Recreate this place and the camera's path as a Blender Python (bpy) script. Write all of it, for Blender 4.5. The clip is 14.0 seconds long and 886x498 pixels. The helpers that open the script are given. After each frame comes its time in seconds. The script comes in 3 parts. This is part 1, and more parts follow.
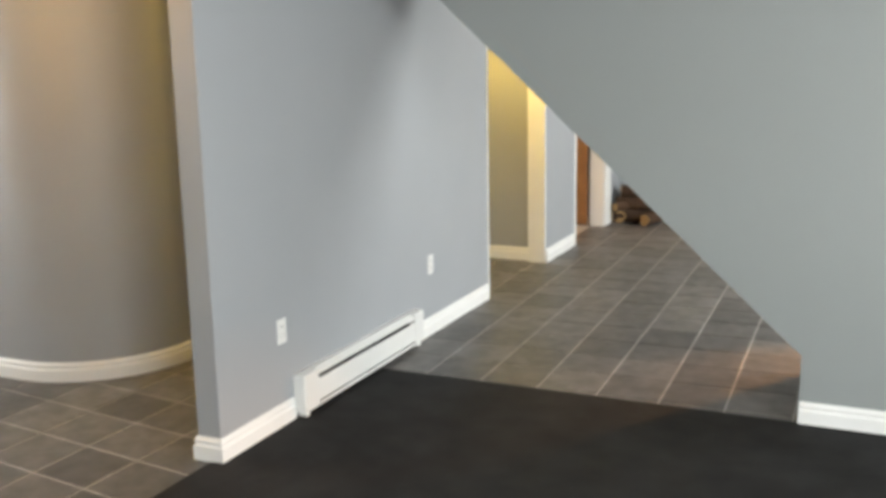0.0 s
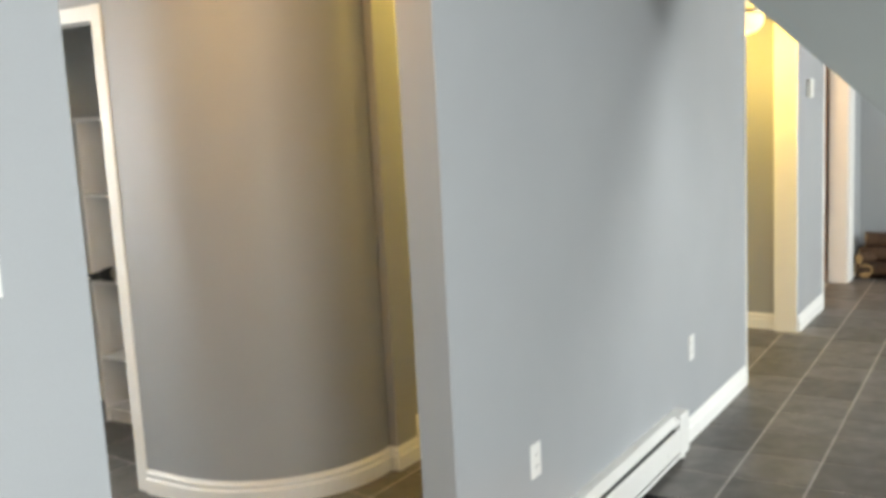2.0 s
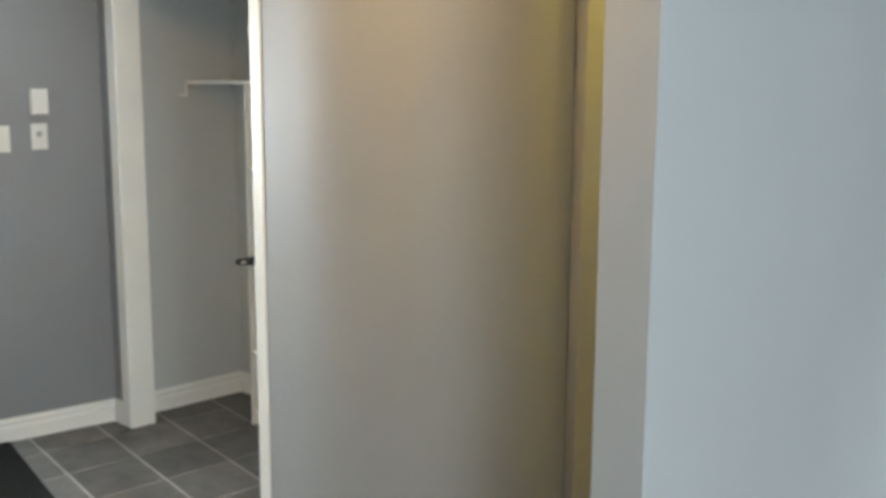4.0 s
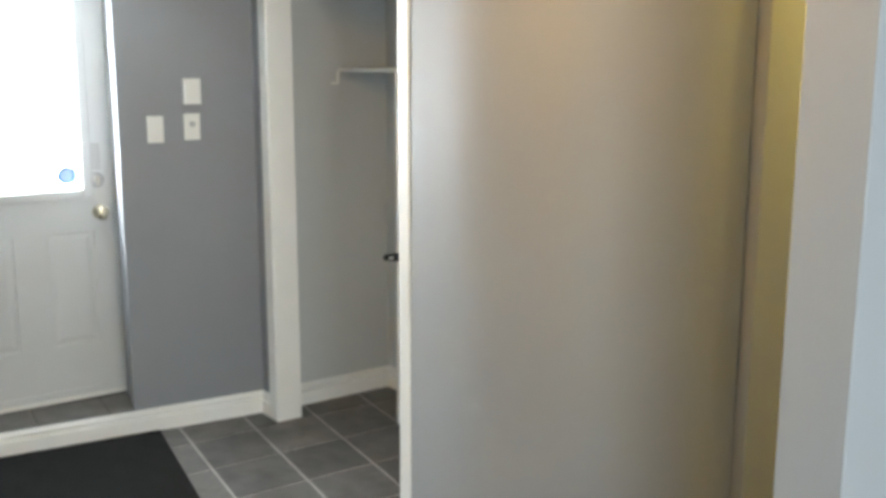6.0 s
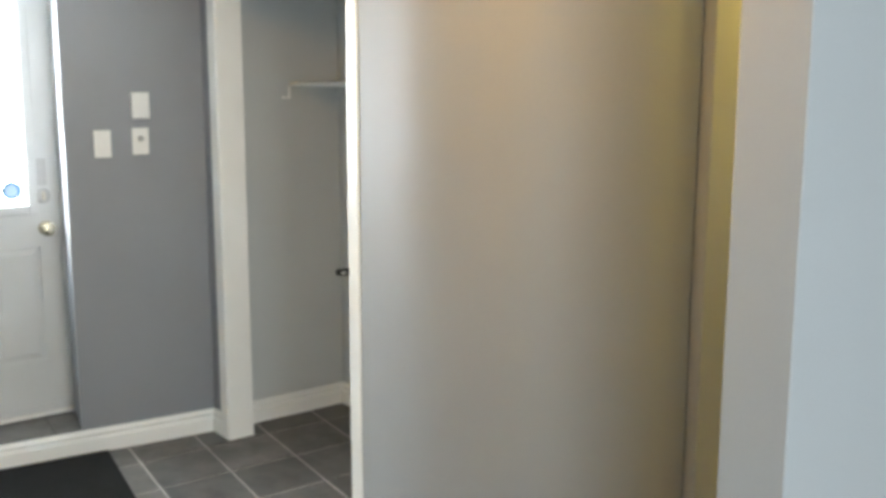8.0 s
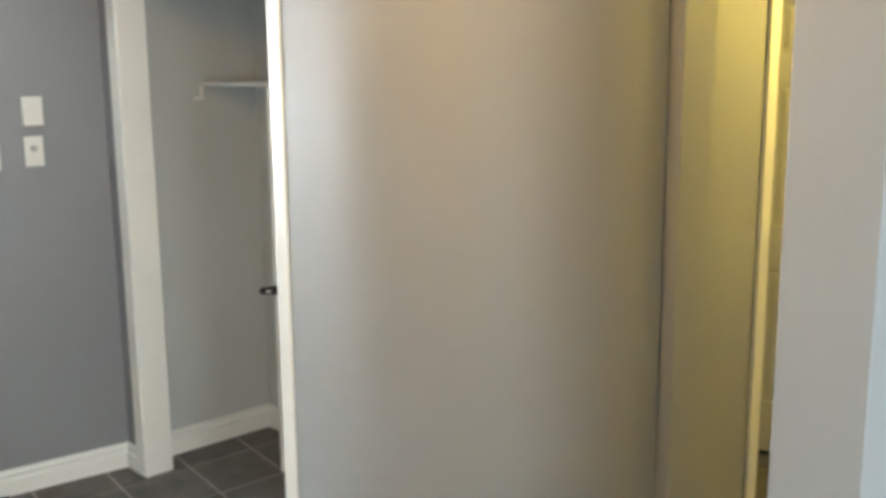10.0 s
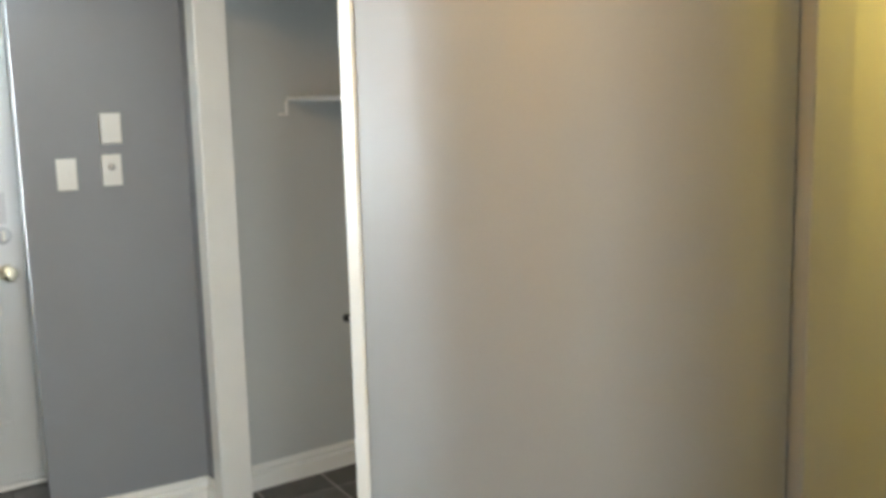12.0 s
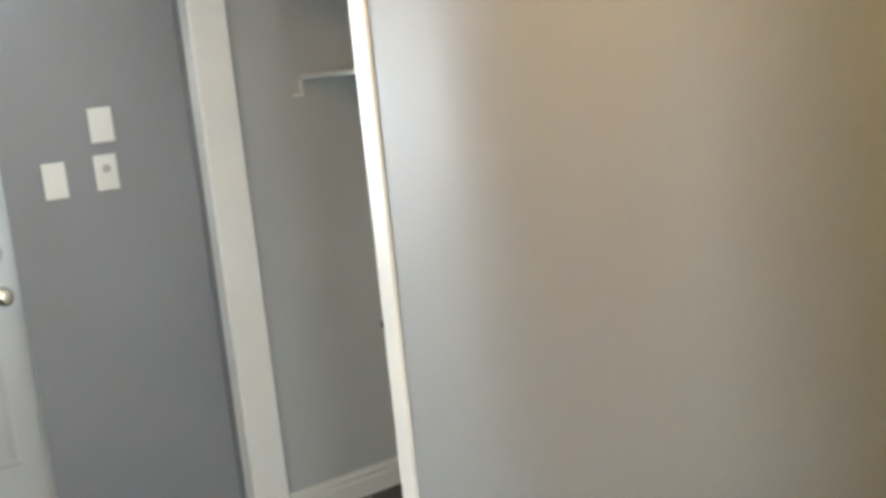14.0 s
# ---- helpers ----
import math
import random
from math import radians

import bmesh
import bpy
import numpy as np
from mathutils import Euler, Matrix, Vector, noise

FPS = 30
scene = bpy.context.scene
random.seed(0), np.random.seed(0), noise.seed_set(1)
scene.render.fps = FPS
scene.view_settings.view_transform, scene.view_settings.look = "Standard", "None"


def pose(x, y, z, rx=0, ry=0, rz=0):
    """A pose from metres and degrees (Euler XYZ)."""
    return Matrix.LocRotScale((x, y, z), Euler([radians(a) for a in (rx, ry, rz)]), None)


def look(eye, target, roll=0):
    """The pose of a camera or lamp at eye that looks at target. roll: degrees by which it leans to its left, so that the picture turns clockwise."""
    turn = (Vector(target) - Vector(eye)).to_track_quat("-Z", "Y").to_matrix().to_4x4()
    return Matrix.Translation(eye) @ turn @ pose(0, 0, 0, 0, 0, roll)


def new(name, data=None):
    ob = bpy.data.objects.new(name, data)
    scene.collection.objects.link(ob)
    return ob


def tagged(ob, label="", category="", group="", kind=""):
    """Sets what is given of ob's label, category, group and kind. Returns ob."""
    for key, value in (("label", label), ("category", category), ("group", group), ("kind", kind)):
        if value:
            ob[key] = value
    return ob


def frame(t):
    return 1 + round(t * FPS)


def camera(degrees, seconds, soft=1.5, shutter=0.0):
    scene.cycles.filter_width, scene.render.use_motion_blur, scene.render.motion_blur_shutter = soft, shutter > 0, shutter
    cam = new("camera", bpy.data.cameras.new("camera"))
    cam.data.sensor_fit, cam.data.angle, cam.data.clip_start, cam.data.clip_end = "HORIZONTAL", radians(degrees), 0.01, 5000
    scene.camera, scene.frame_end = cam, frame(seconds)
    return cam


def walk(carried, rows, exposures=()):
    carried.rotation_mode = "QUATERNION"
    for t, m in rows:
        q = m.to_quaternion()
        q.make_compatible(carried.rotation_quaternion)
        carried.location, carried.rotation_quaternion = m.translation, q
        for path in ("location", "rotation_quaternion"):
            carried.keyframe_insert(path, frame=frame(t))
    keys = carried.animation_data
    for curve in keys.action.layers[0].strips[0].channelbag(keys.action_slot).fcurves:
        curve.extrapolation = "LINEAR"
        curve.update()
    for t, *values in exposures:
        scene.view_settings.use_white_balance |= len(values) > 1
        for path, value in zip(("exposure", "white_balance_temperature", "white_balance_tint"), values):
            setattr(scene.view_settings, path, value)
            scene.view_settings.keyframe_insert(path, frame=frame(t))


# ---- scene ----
cam = camera(48.06, 14.0, soft=3.9)
walk(cam, [
    (0, pose(2.512, -3.181, 1.703, 78.52, 1.06, 24.54)),
    (0.5, pose(2.302, -3.002, 1.688, 78.17, 1.66, 24.49)),
    (1, pose(1.993, -2.755, 1.633, 77.76, 3.44, 24.06)),
    (1.5, pose(1.655, -2.453, 1.619, 80.47, 3.99, 30.81)),
    (2, pose(1.419, -2.258, 1.627, 81.20, 2.96, 31.77)),
    (2.5, pose(1.259, -2.085, 1.621, 81.28, 3.49, 30.27)),
    (3, pose(1.208, -1.815, 1.583, 82.83, 3.01, 36.64)),
    (3.5, pose(1.154, -1.653, 1.613, 81.54, 2.26, 41.82)),
    (4, pose(0.951, -1.479, 1.573, 80.85, -0.33, 44.86)),
    (6.5, pose(0.767, -1.286, 1.654, 79.11, 0.37, 54.63)),
    (7, pose(0.786, -1.294, 1.620, 79.58, -0.04, 52.84)),
    (9.5, pose(0.638, -1.120, 1.633, 80.57, 0.04, 50.80)),
    (10, pose(0.454, -1.088, 1.695, 79.12, 0.47, 46.73)),
    (10.5, pose(0.402, -1.095, 1.656, 78.97, 0.05, 46.45)),
    (11, pose(0.345, -1.031, 1.637, 79.32, 0.38, 48.76)),
    (11.5, pose(0.316, -0.917, 1.621, 80.56, 0.21, 50.66)),
    (12, pose(0.260, -0.834, 1.616, 80.92, 1.43, 53.10)),
    (12.5, pose(0.167, -0.781, 1.581, 78.73, 3.08, 53.55)),
    (13, pose(0.022, -0.730, 1.630, 78.14, 3.81, 49.06)),
    (13.5, pose(-0.055, -0.671, 1.617, 77.64, 3.13, 50.36)),
    (14, pose(-0.152, -0.546, 1.577, 79.74, 5.52, 54.88)),
], exposures=[(0, 0.42, 6800, 10), (1.0, 0.56, 6800, 9), (2.0, 0.54, 6750, 8), (3.2, 0.43, 6350, 4), (4.2, 0.50, 6250, 4), (6.5, 0.63, 6200, 5), (10.5, 0.66, 6380, 4), (14, 0.65, 6250, 5)])

# ---- world, sun, large lights ----
world = bpy.data.worlds.new("world")
scene.world = world
world.use_nodes = True
wt = world.node_tree
sky = wt.nodes.new("ShaderNodeTexSky")
sky.sky_type = "NISHITA"
sky.sun_disc = False
SUN_DIR = Vector((0.50, 0.80, -0.42)).normalized()
sky.sun_elevation = math.asin(-SUN_DIR.z)
sky.sun_rotation = math.atan2(-SUN_DIR.x, -SUN_DIR.y)
wt.links.new(sky.outputs[0], wt.nodes["Background"].inputs[0])
wt.nodes["Background"].inputs[1].default_value = 0.12


def lamp(name, kind, m, power, colour, size=0.1, size_y=None, angle=None):
    d = bpy.data.lights.new(name, kind)
    d.energy, d.color = power, colour
    if kind == "AREA":
        d.shape, d.size, d.size_y = "RECTANGLE", size, size_y or size
    elif kind == "SUN":
        d.angle = angle
    else:
        d.shadow_soft_size = size
    ob = new(name, d)
    ob.matrix_world = m
    return ob


lamp("sun", "SUN", look((-8, -12, 8), Vector((-8, -12, 8)) + SUN_DIR), 3.0, (1.0, 0.95, 0.88), angle=radians(0.5))
DAY = (0.91, 0.97, 1.0)
SOFTDAY = (1.0, 1.0, 0.94)
WARM = (1.0, 0.61, 0.27)
LAMPLIGHT = (1.0, 0.55, 0.15)
YELLOW = (1.0, 0.68, 0.14)
ORANGE = (1.0, 0.45, 0.10)
lamp("window_light_east", "AREA", look((4.52, -1.4, 1.35), (0, -1.4, 1.25)), 102, DAY, 2.0, 1.3)
lamp("window_light_east_rear", "AREA", look((4.52, -3.7, 1.35), (-0.6, 0.6, 1.2)), 80, DAY, 1.6, 1.3)
lamp("window_light_south", "AREA", look((2.4, -5.12, 1.45), (2.4, 0, 1.3)), 6, SOFTDAY, 1.8, 1.2)
lamp("window_light_tile_room", "AREA", look((4.52, 4.3, 1.45), (0, 4.3, 0.9)), 124, DAY, 2.0, 1.2)
lamp("door_window_light", "AREA", look((-3.83, -0.245, 1.5), (0, -0.245, 1.2)), 31, DAY, 0.46, 0.86)
lamp("foyer_lamp_light", "POINT", pose(-0.80, -0.36, 2.24), 22, LAMPLIGHT, 0.09)
lamp("hall_lamp_light", "POINT", pose(-0.62, 2.3, 2.24), 29, YELLOW, 0.08)
lamp("hall_end_lamp_light", "POINT", pose(-0.24, 3.72, 1.80), 15, YELLOW, 0.07)
# added spot without a known source, for the orange glow on the tiles
floor_glow = lamp("tile_floor_glow_helper", "SPOT", look((2.92, 3.33, 0.55), (1.74, 1.74, 0)), 230, ORANGE, 0.05)
floor_glow.data.spot_size, floor_glow.data.spot_blend = radians(36), 1.0
lamp("back_room_lamp_light", "POINT", pose(-1.0, 5.2, 2.0), 42, WARM, 0.08)


# ---- materials ----
def material(name, colour, rough=0.6, metal=0.0, spots=0.0, spot_scale=3.0, grain=0.0, grain_scale=300.0, bump=0.0, bump_scale=None, per_object=0.0, gloss=0.5, coat=0.0):
    m = bpy.data.materials.new(name)
    m.use_nodes = True
    nt = m.node_tree
    b = nt.nodes["Principled BSDF"]
    b.inputs["Roughness"].default_value = rough
    b.inputs["Metallic"].default_value = metal
    b.inputs["Specular IOR Level"].default_value = gloss
    b.inputs["Coat Weight"].default_value = coat
    tc = nt.nodes.new("ShaderNodeTexCoord")
    geo = nt.nodes.new("ShaderNodeNewGeometry")
    val = nt.nodes.new("ShaderNodeValue")
    val.outputs[0].default_value = 1.0
    factor = val.outputs[0]

    def times(a, c):
        n = nt.nodes.new("ShaderNodeMath")
        n.operation = "MULTIPLY"
        nt.links.new(a, n.inputs[0])
        nt.links.new(c, n.inputs[1])
        return n.outputs[0]

    def spread(source, amount):
        r = nt.nodes.new("ShaderNodeMapRange")
        r.inputs["To Min"].default_value, r.inputs["To Max"].default_value = 1 - amount, 1 + amount
        nt.links.new(source, r.inputs["Value"])
        return r.outputs[0]

    def tex(scale, detail=4.0):
        n = nt.nodes.new("ShaderNodeTexNoise")
        n.inputs["Scale"].default_value, n.inputs["Detail"].default_value = scale, detail
        nt.links.new(geo.outputs["Position"], n.inputs["Vector"])
        return n.outputs["Fac"]

    if spots:
        factor = times(factor, spread(tex(spot_scale), spots * 2))
    if grain:
        factor = times(factor, spread(tex(grain_scale, 2.0), grain * 2))
    if per_object:
        info = nt.nodes.new("ShaderNodeObjectInfo")
        factor = times(factor, spread(info.outputs["Random"], per_object))
    mix = nt.nodes.new("ShaderNodeVectorMath")
    mix.operation = "SCALE"
    mix.inputs[0].default_value = colour
    nt.links.new(factor, mix.inputs["Scale"])
    nt.links.new(mix.outputs[0], b.inputs["Base Color"])
    if bump:
        bn = nt.nodes.new("ShaderNodeBump")
        bn.inputs["Strength"].default_value = bump
        bn.inputs["Distance"].default_value = 0.002
        nt.links.new(tex(bump_scale or grain_scale, 3.0), bn.inputs["Height"])
        nt.links.new(bn.outputs[0], b.inputs["Normal"])
    if spots:
        rr = nt.nodes.new("ShaderNodeMapRange")
        rr.inputs["To Min"].default_value, rr.inputs["To Max"].default_value = max(0.02, rough - 0.12), min(1, rough + 0.12)
        nt.links.new(tex(spot_scale * 2.3), rr.inputs["Value"])
        nt.links.new(rr.outputs[0], b.inputs["Roughness"])
    return m


PAINT = material("grey_wall_paint", (0.36, 0.372, 0.385), 0.55, spots=0.03, spot_scale=1.3, grain=0.02, grain_scale=180, bump=0.12, bump_scale=260)
# green-grey hue of the stair side, also darkened in place of weaker light
STAIR_DIMMED = material("green_grey_stair_dimmed", (0.295, 0.311, 0.304), 0.55, spots=0.03, spot_scale=1.3, grain=0.02, grain_scale=180, bump=0.12, bump_scale=260)
# wall grey darkened for the entry side: its dimmer light is put into colour
ENTRY_SHADED = material("grey_paint_entry_shaded", (0.262, 0.268, 0.290), 0.5, spots=0.04, spot_scale=1.6, grain=0.02, grain_scale=180, bump=0.12, bump_scale=260)
# wall grey lifted for the closet: extra brightness is put into colour
CLOSET_LIFTED = material("grey_paint_closet_lifted", (0.56, 0.572, 0.57), 0.6, spots=0.03, spot_scale=1.4, grain=0.02, grain_scale=180, bump=0.12, bump_scale=260)
WHITE = material("white_trim_paint", (0.87, 0.86, 0.83), 0.38, spots=0.03, spot_scale=5, bump=0.05, bump_scale=90)
CEIL = material("ceiling_paint", (0.78, 0.77, 0.75), 0.8, spots=0.02, spot_scale=2, bump=0.3, bump_scale=120)
TILE = material("slate_tile", (0.118, 0.110, 0.104), 0.42, spots=0.36, spot_scale=8, grain=0.08, grain_scale=45, per_object=0.24, gloss=0.38)
GROUT = material("pale_grout", (0.43, 0.405, 0.375), 0.9, spots=0.22, spot_scale=8, grain=0.1, grain_scale=220, bump=0.2)
LANDGROUT = material("dark_grout", (0.12, 0.115, 0.11), 0.9, spots=0.12, spot_scale=8, grain=0.1, grain_scale=220, bump=0.2)
CARPET = material("charcoal_carpet", (0.020, 0.0195, 0.0195), 0.75, spots=0.42, spot_scale=3.2, grain=0.35, grain_scale=240, bump=0.6, bump_scale=330, gloss=0.18)
MAT = material("black_door_mat", (0.014, 0.014, 0.014), 0.95, spots=0.12, spot_scale=9, grain=0.3, grain_scale=400, bump=0.8, bump_scale=420, gloss=0.1)
HEATER = material("white_enamel", (0.80, 0.79, 0.76), 0.32, spots=0.02, spot_scale=6)
DARK = material("dark_slot", (0.03, 0.03, 0.03), 0.6)
PLASTIC = material("white_plastic", (0.82, 0.81, 0.78), 0.3)
GREYPLASTIC = material("grey_plastic", (0.52, 0.52, 0.52), 0.4)
BLACK = material("black_plastic", (0.012, 0.012, 0.012), 0.3)
PALESTEEL = material("satin_plated_steel", (0.48, 0.48, 0.48), 0.4, metal=0.3)
STEEL = material("brushed_nickel", (0.62, 0.58, 0.50), 0.28, metal=1.0)
BRASS = material("brass", (0.72, 0.64, 0.48), 0.25, metal=1.0)
DOORPAINT = material("white_steel_door_paint", (0.62, 0.63, 0.63), 0.42, spots=0.03, spot_scale=4, bump=0.05, bump_scale=60)
SHELF = material("white_shelf_board", (0.86, 0.85, 0.83), 0.45, spots=0.02, spot_scale=6)
BARK = material("log_bark", (0.060, 0.029, 0.013), 0.9, spots=0.35, spot_scale=22, grain=0.3, grain_scale=90, bump=1.0, bump_scale=60, per_object=0.25)
CUT = material("cut_log_end", (0.32, 0.20, 0.085), 0.8, spots=0.2, spot_scale=30, grain=0.1, per_object=0.2)
WOOD = material("dark_wood_door", (0.27, 0.125, 0.045), 0.5, spots=0.2, spot_scale=6, grain=0.15, grain_scale=60)
BLUE = material("blue_sticker", (0.55, 0.72, 0.92), 0.5)
PALEBLUE = material("pale_blue_print", (0.16, 0.38, 0.72), 0.5)
GROUND = material("outdoor_ground", (0.30, 0.29, 0.27), 0.9, spots=0.2, spot_scale=1.2, grain=0.2, grain_scale=40)

GLASS = bpy.data.materials.new("clear_glass")
GLASS.use_nodes = True
gb = GLASS.node_tree.nodes["Principled BSDF"]
gb.inputs["Transmission Weight"].default_value = 1.0
gb.inputs["Roughness"].default_value = 0.02
gb.inputs["IOR"].default_value = 1.45


def glowing(name, colour, strength):
    m = bpy.data.materials.new(name)
    m.use_nodes = True
    b = m.node_tree.nodes["Principled BSDF"]
    b.inputs["Base Color"].default_value = (*colour, 1)
    b.inputs["Emission Color"].default_value = (*colour, 1)
    b.inputs["Emission Strength"].default_value = strength
    return m


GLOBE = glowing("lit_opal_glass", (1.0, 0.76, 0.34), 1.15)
DAYBACK = glowing("bright_overcast_distance", (0.95, 0.98, 1.0), 1.7)


# ---- building helpers ----
def mesh(name, bm, mat, smooth=False):
    bmesh.ops.recalc_face_normals(bm, faces=bm.faces)
    me = bpy.data.meshes.new(name)
    bm.to_mesh(me)
    bm.free()
    me.materials.append(mat)
    if smooth:
        for p in me.polygons:
            p.use_smooth = True
    return me


def part(name, bm, mat, parent=None, label="", smooth=False):
    ob = new(name, mesh(name, bm, mat, smooth))
    if parent:
        ob.parent = parent
    if label:
        ob["label"] = label
    return ob


def empty(name, m, label, category, group=""):
    ob = new(name)
    ob.empty_display_size = 0.05
    ob.matrix_world = m
    return tagged(ob, label, category, group)


def box(x0, x1, y0, y1, z0, z1, bevel=0.0, bm=None):
    bm2 = bmesh.new()
    bmesh.ops.create_cube(bm2, size=1.0)
    for v in bm2.verts:
        v.co = Vector(((x0 + x1) / 2 + v.co.x * (x1 - x0), (y0 + y1) / 2 + v.co.y * (y1 - y0), (z0 + z1) / 2 + v.co.z * (z1 - z0)))
    if bevel:
        bmesh.ops.bevel(bm2, geom=bm2.edges[:], offset=bevel, segments=2, affect="EDGES", profile=0.5)
    if bm is None:
        return bm2
    tmp = bpy.data.meshes.new("tmp")
    bm2.to_mesh(tmp)
    bm2.free()
    bm.from_mesh(tmp)
    bpy.data.meshes.remove(tmp)
    return bm


def prism(poly, z0, z1, bm=None):
    """An upright prism over a plan polygon."""
    bm = bm or bmesh.new()
    lo = [bm.verts.new((x, y, z0)) for x, y in poly]
    hi = [bm.verts.new((x, y, z1)) for x, y in poly]
    n = len(poly)
    bm.faces.new(lo)
    bm.faces.new(hi)
    for i in range(n):
        bm.faces.new((lo[i], lo[(i + 1) % n], hi[(i + 1) % n], hi[i]))
    return bm


def slab_y(poly, y0, y1):
    """A prism over a polygon in x and z, between two y."""
    bm = bmesh.new()
    lo = [bm.verts.new((x, y0, z)) for x, z in poly]
    hi = [bm.verts.new((x, y1, z)) for x, z in poly]
    n = len(poly)
    bm.faces.new(lo)
    bm.faces.new(hi)
    for i in range(n):
        bm.faces.new((lo[i], lo[(i + 1) % n], hi[(i + 1) % n], hi[i]))
    return bm


def sweep(path, profile):
    """A moulding: the profile (out, up) carried along a plan path, out being to the right of the way."""
    bm = bmesh.new()
    n = len(path)
    rings = []
    for i, p in enumerate(path):
        ds = []
        if i:
            ds.append((Vector(p) - Vector(path[i - 1])).normalized())
        if i < n - 1:
            ds.append((Vector(path[i + 1]) - Vector(p)).normalized())
        ns = [Vector((d.y, -d.x)) for d in ds]
        m = sum(ns, Vector((0, 0)))
        m = m.normalized()
        m = m / max(0.3, m.dot(ns[0]))
        rings.append([bm.verts.new((p[0] + m.x * o, p[1] + m.y * o, u)) for o, u in profile])
    k = len(profile)
    for a, b in zip(rings, rings[1:]):
        for j in range(k):
            bm.faces.new((a[j], a[(j + 1) % k], b[(j + 1) % k], b[j]))
    bm.faces.new(rings[0])
    bm.faces.new(rings[-1])
    return bm


def turned(profile, seg=24, axis="z"):
    """A turned body from (radius, height) pairs."""
    bm = bmesh.new()
    rings = []
    for r, h in profile:
        if r < 1e-5:
            rings.append([bm.verts.new((0, 0, h))])
        else:
            rings.append([bm.verts.new((r * math.cos(2 * math.pi * i / seg), r * math.sin(2 * math.pi * i / seg), h)) for i in range(seg)])
    for a, b in zip(rings, rings[1:]):
        for i in range(seg):
            j = (i + 1) % seg
            q = [a[i % len(a)], a[j % len(a)], b[j % len(b)], b[i % len(b)]]
            q = list(dict.fromkeys(q))
            if len(q) > 2:
                bm.faces.new(q)
    if len(rings[0]) > 1:
        bm.faces.new(rings[0])
    if len(rings[-1]) > 1:
        bm.faces.new(rings[-1])
    if axis == "x":
        bmesh.ops.transform(bm, matrix=Matrix.Rotation(radians(90), 4, "Y"), verts=bm.verts)
    elif axis == "y":
        bmesh.ops.transform(bm, matrix=Matrix.Rotation(radians(-90), 4, "X"), verts=bm.verts)
    return bm


def moved(bm, x, y, z):
    bmesh.ops.translate(bm, vec=(x, y, z), verts=bm.verts)
    return bm


def structure(name, bm, mat, label, category="wall", smooth=False):
    return tagged(part(name, bm, mat, smooth=smooth), label, category, kind="structure")


# ---- measures of the place ----
H = 2.36            # ceiling
XF = -3.358         # outer wall of the foyer
YS = 1.357          # stair wall
T = 0.118           # wall thickness
HB = 0.106          # baseboard height
PY1, WY0, WY1, DY1, BY = 2.999, 4.204, 5.02, 5.93, 6.50
XE, YSO = 4.6, -5.2
HX = -1.20          # left wall of the hall
JX, JY = -1.943, 0.508
PX = -3.199
LAND = 0.106        # door landing
EX, ELEAN = -3.378, 0.116   # entry wall at its closet end, and its lean along y


def entry_x(y):
    return EX - ELEAN * (0.667 - y)



# ---- walls ----
GREYWALL = "smooth wall painted plain cool grey"
structure("wall_partition", box(-T, 0, 0, PY1, 0, H, 0.003), PAINT, "grey painted partition wall with white baseboard and heater")
structure("wall_beside_opening", box(-T, 0, YSO, -1.155, 0, H, 0.003), PAINT, "grey painted wall beside the opening to the foyer")
structure("wall_hall_corner", box(-0.13, 0, WY0 + 0.012, WY1, 0, H), PAINT, "grey painted wall between hall and far doorway")
structure("wall_above_far_doorway", box(-0.13, 0, WY1, DY1, 2.05, H), PAINT, "grey painted wall above the far doorway")
structure("wall_far_corner", box(-0.13, 0, DY1, BY, 0, H), PAINT, "grey painted wall at the far corner by the firewood")
structure("wall_back", box(-2.6, XE + 0.1, BY, BY + 0.1, 0, H), PAINT, "grey painted back wall of the tiled room")
structure("wall_hall_end", box(-2.6, -0.13, 4.25, 4.35, 0, H), PAINT, "grey painted end wall of the yellow lit hall")
structure("wall_back_room_side", box(-2.6, -2.5, 4.35, BY, 0, H), PAINT, "grey painted side wall of the back room")
structure("wall_east", box(XE, XE + 0.1, YSO, -4.5, 0, H), PAINT, "grey painted wall beside the rear side window")
structure("wall_east_pier", box(XE, XE + 0.1, -2.9, -2.4, 0, H), PAINT, "grey painted wall between the side windows")
structure("wall_east_sill_3", box(XE, XE + 0.1, -4.5, -2.9, 0, 0.7), PAINT, "grey painted wall below the rear side window")
structure("wall_east_head_3", box(XE, XE + 0.1, -4.5, -2.9, 2.0, H), PAINT, "grey painted wall above the rear side window")
structure("wall_east_2", box(XE, XE + 0.1, -0.4, 3.3, 0, H), PAINT, "grey painted side wall of the carpeted room")
structure("wall_east_3", box(XE, XE + 0.1, 5.3, BY, 0, H), PAINT, "grey painted side wall of the tiled room")
structure("wall_east_sill_2", box(XE, XE + 0.1, 3.3, 5.3, 0, 0.85), PAINT, "grey painted wall below the tiled room window")
structure("wall_east_head_2", box(XE, XE + 0.1, 3.3, 5.3, 2.05, H), PAINT, "grey painted wall above the tiled room window")
structure("wall_east_sill", box(XE, XE + 0.1, -2.4, -0.4, 0, 0.7), PAINT, "grey painted wall below the window")
structure("wall_east_head", box(XE, XE + 0.1, -2.4, -0.4, 2.0, H), PAINT, "grey painted wall above the window")
structure("wall_south", box(-T, 1.5, YSO - 0.1, YSO, 0, H), PAINT, "grey painted wall behind the walker")
structure("wall_south_2", box(3.3, XE + 0.1, YSO - 0.1, YSO, 0, H), PAINT, "grey painted wall behind the walker")
structure("wall_south_sill", box(1.5, 3.3, YSO - 0.1, YSO, 0, 0.85), PAINT, "grey painted wall below the rear window")
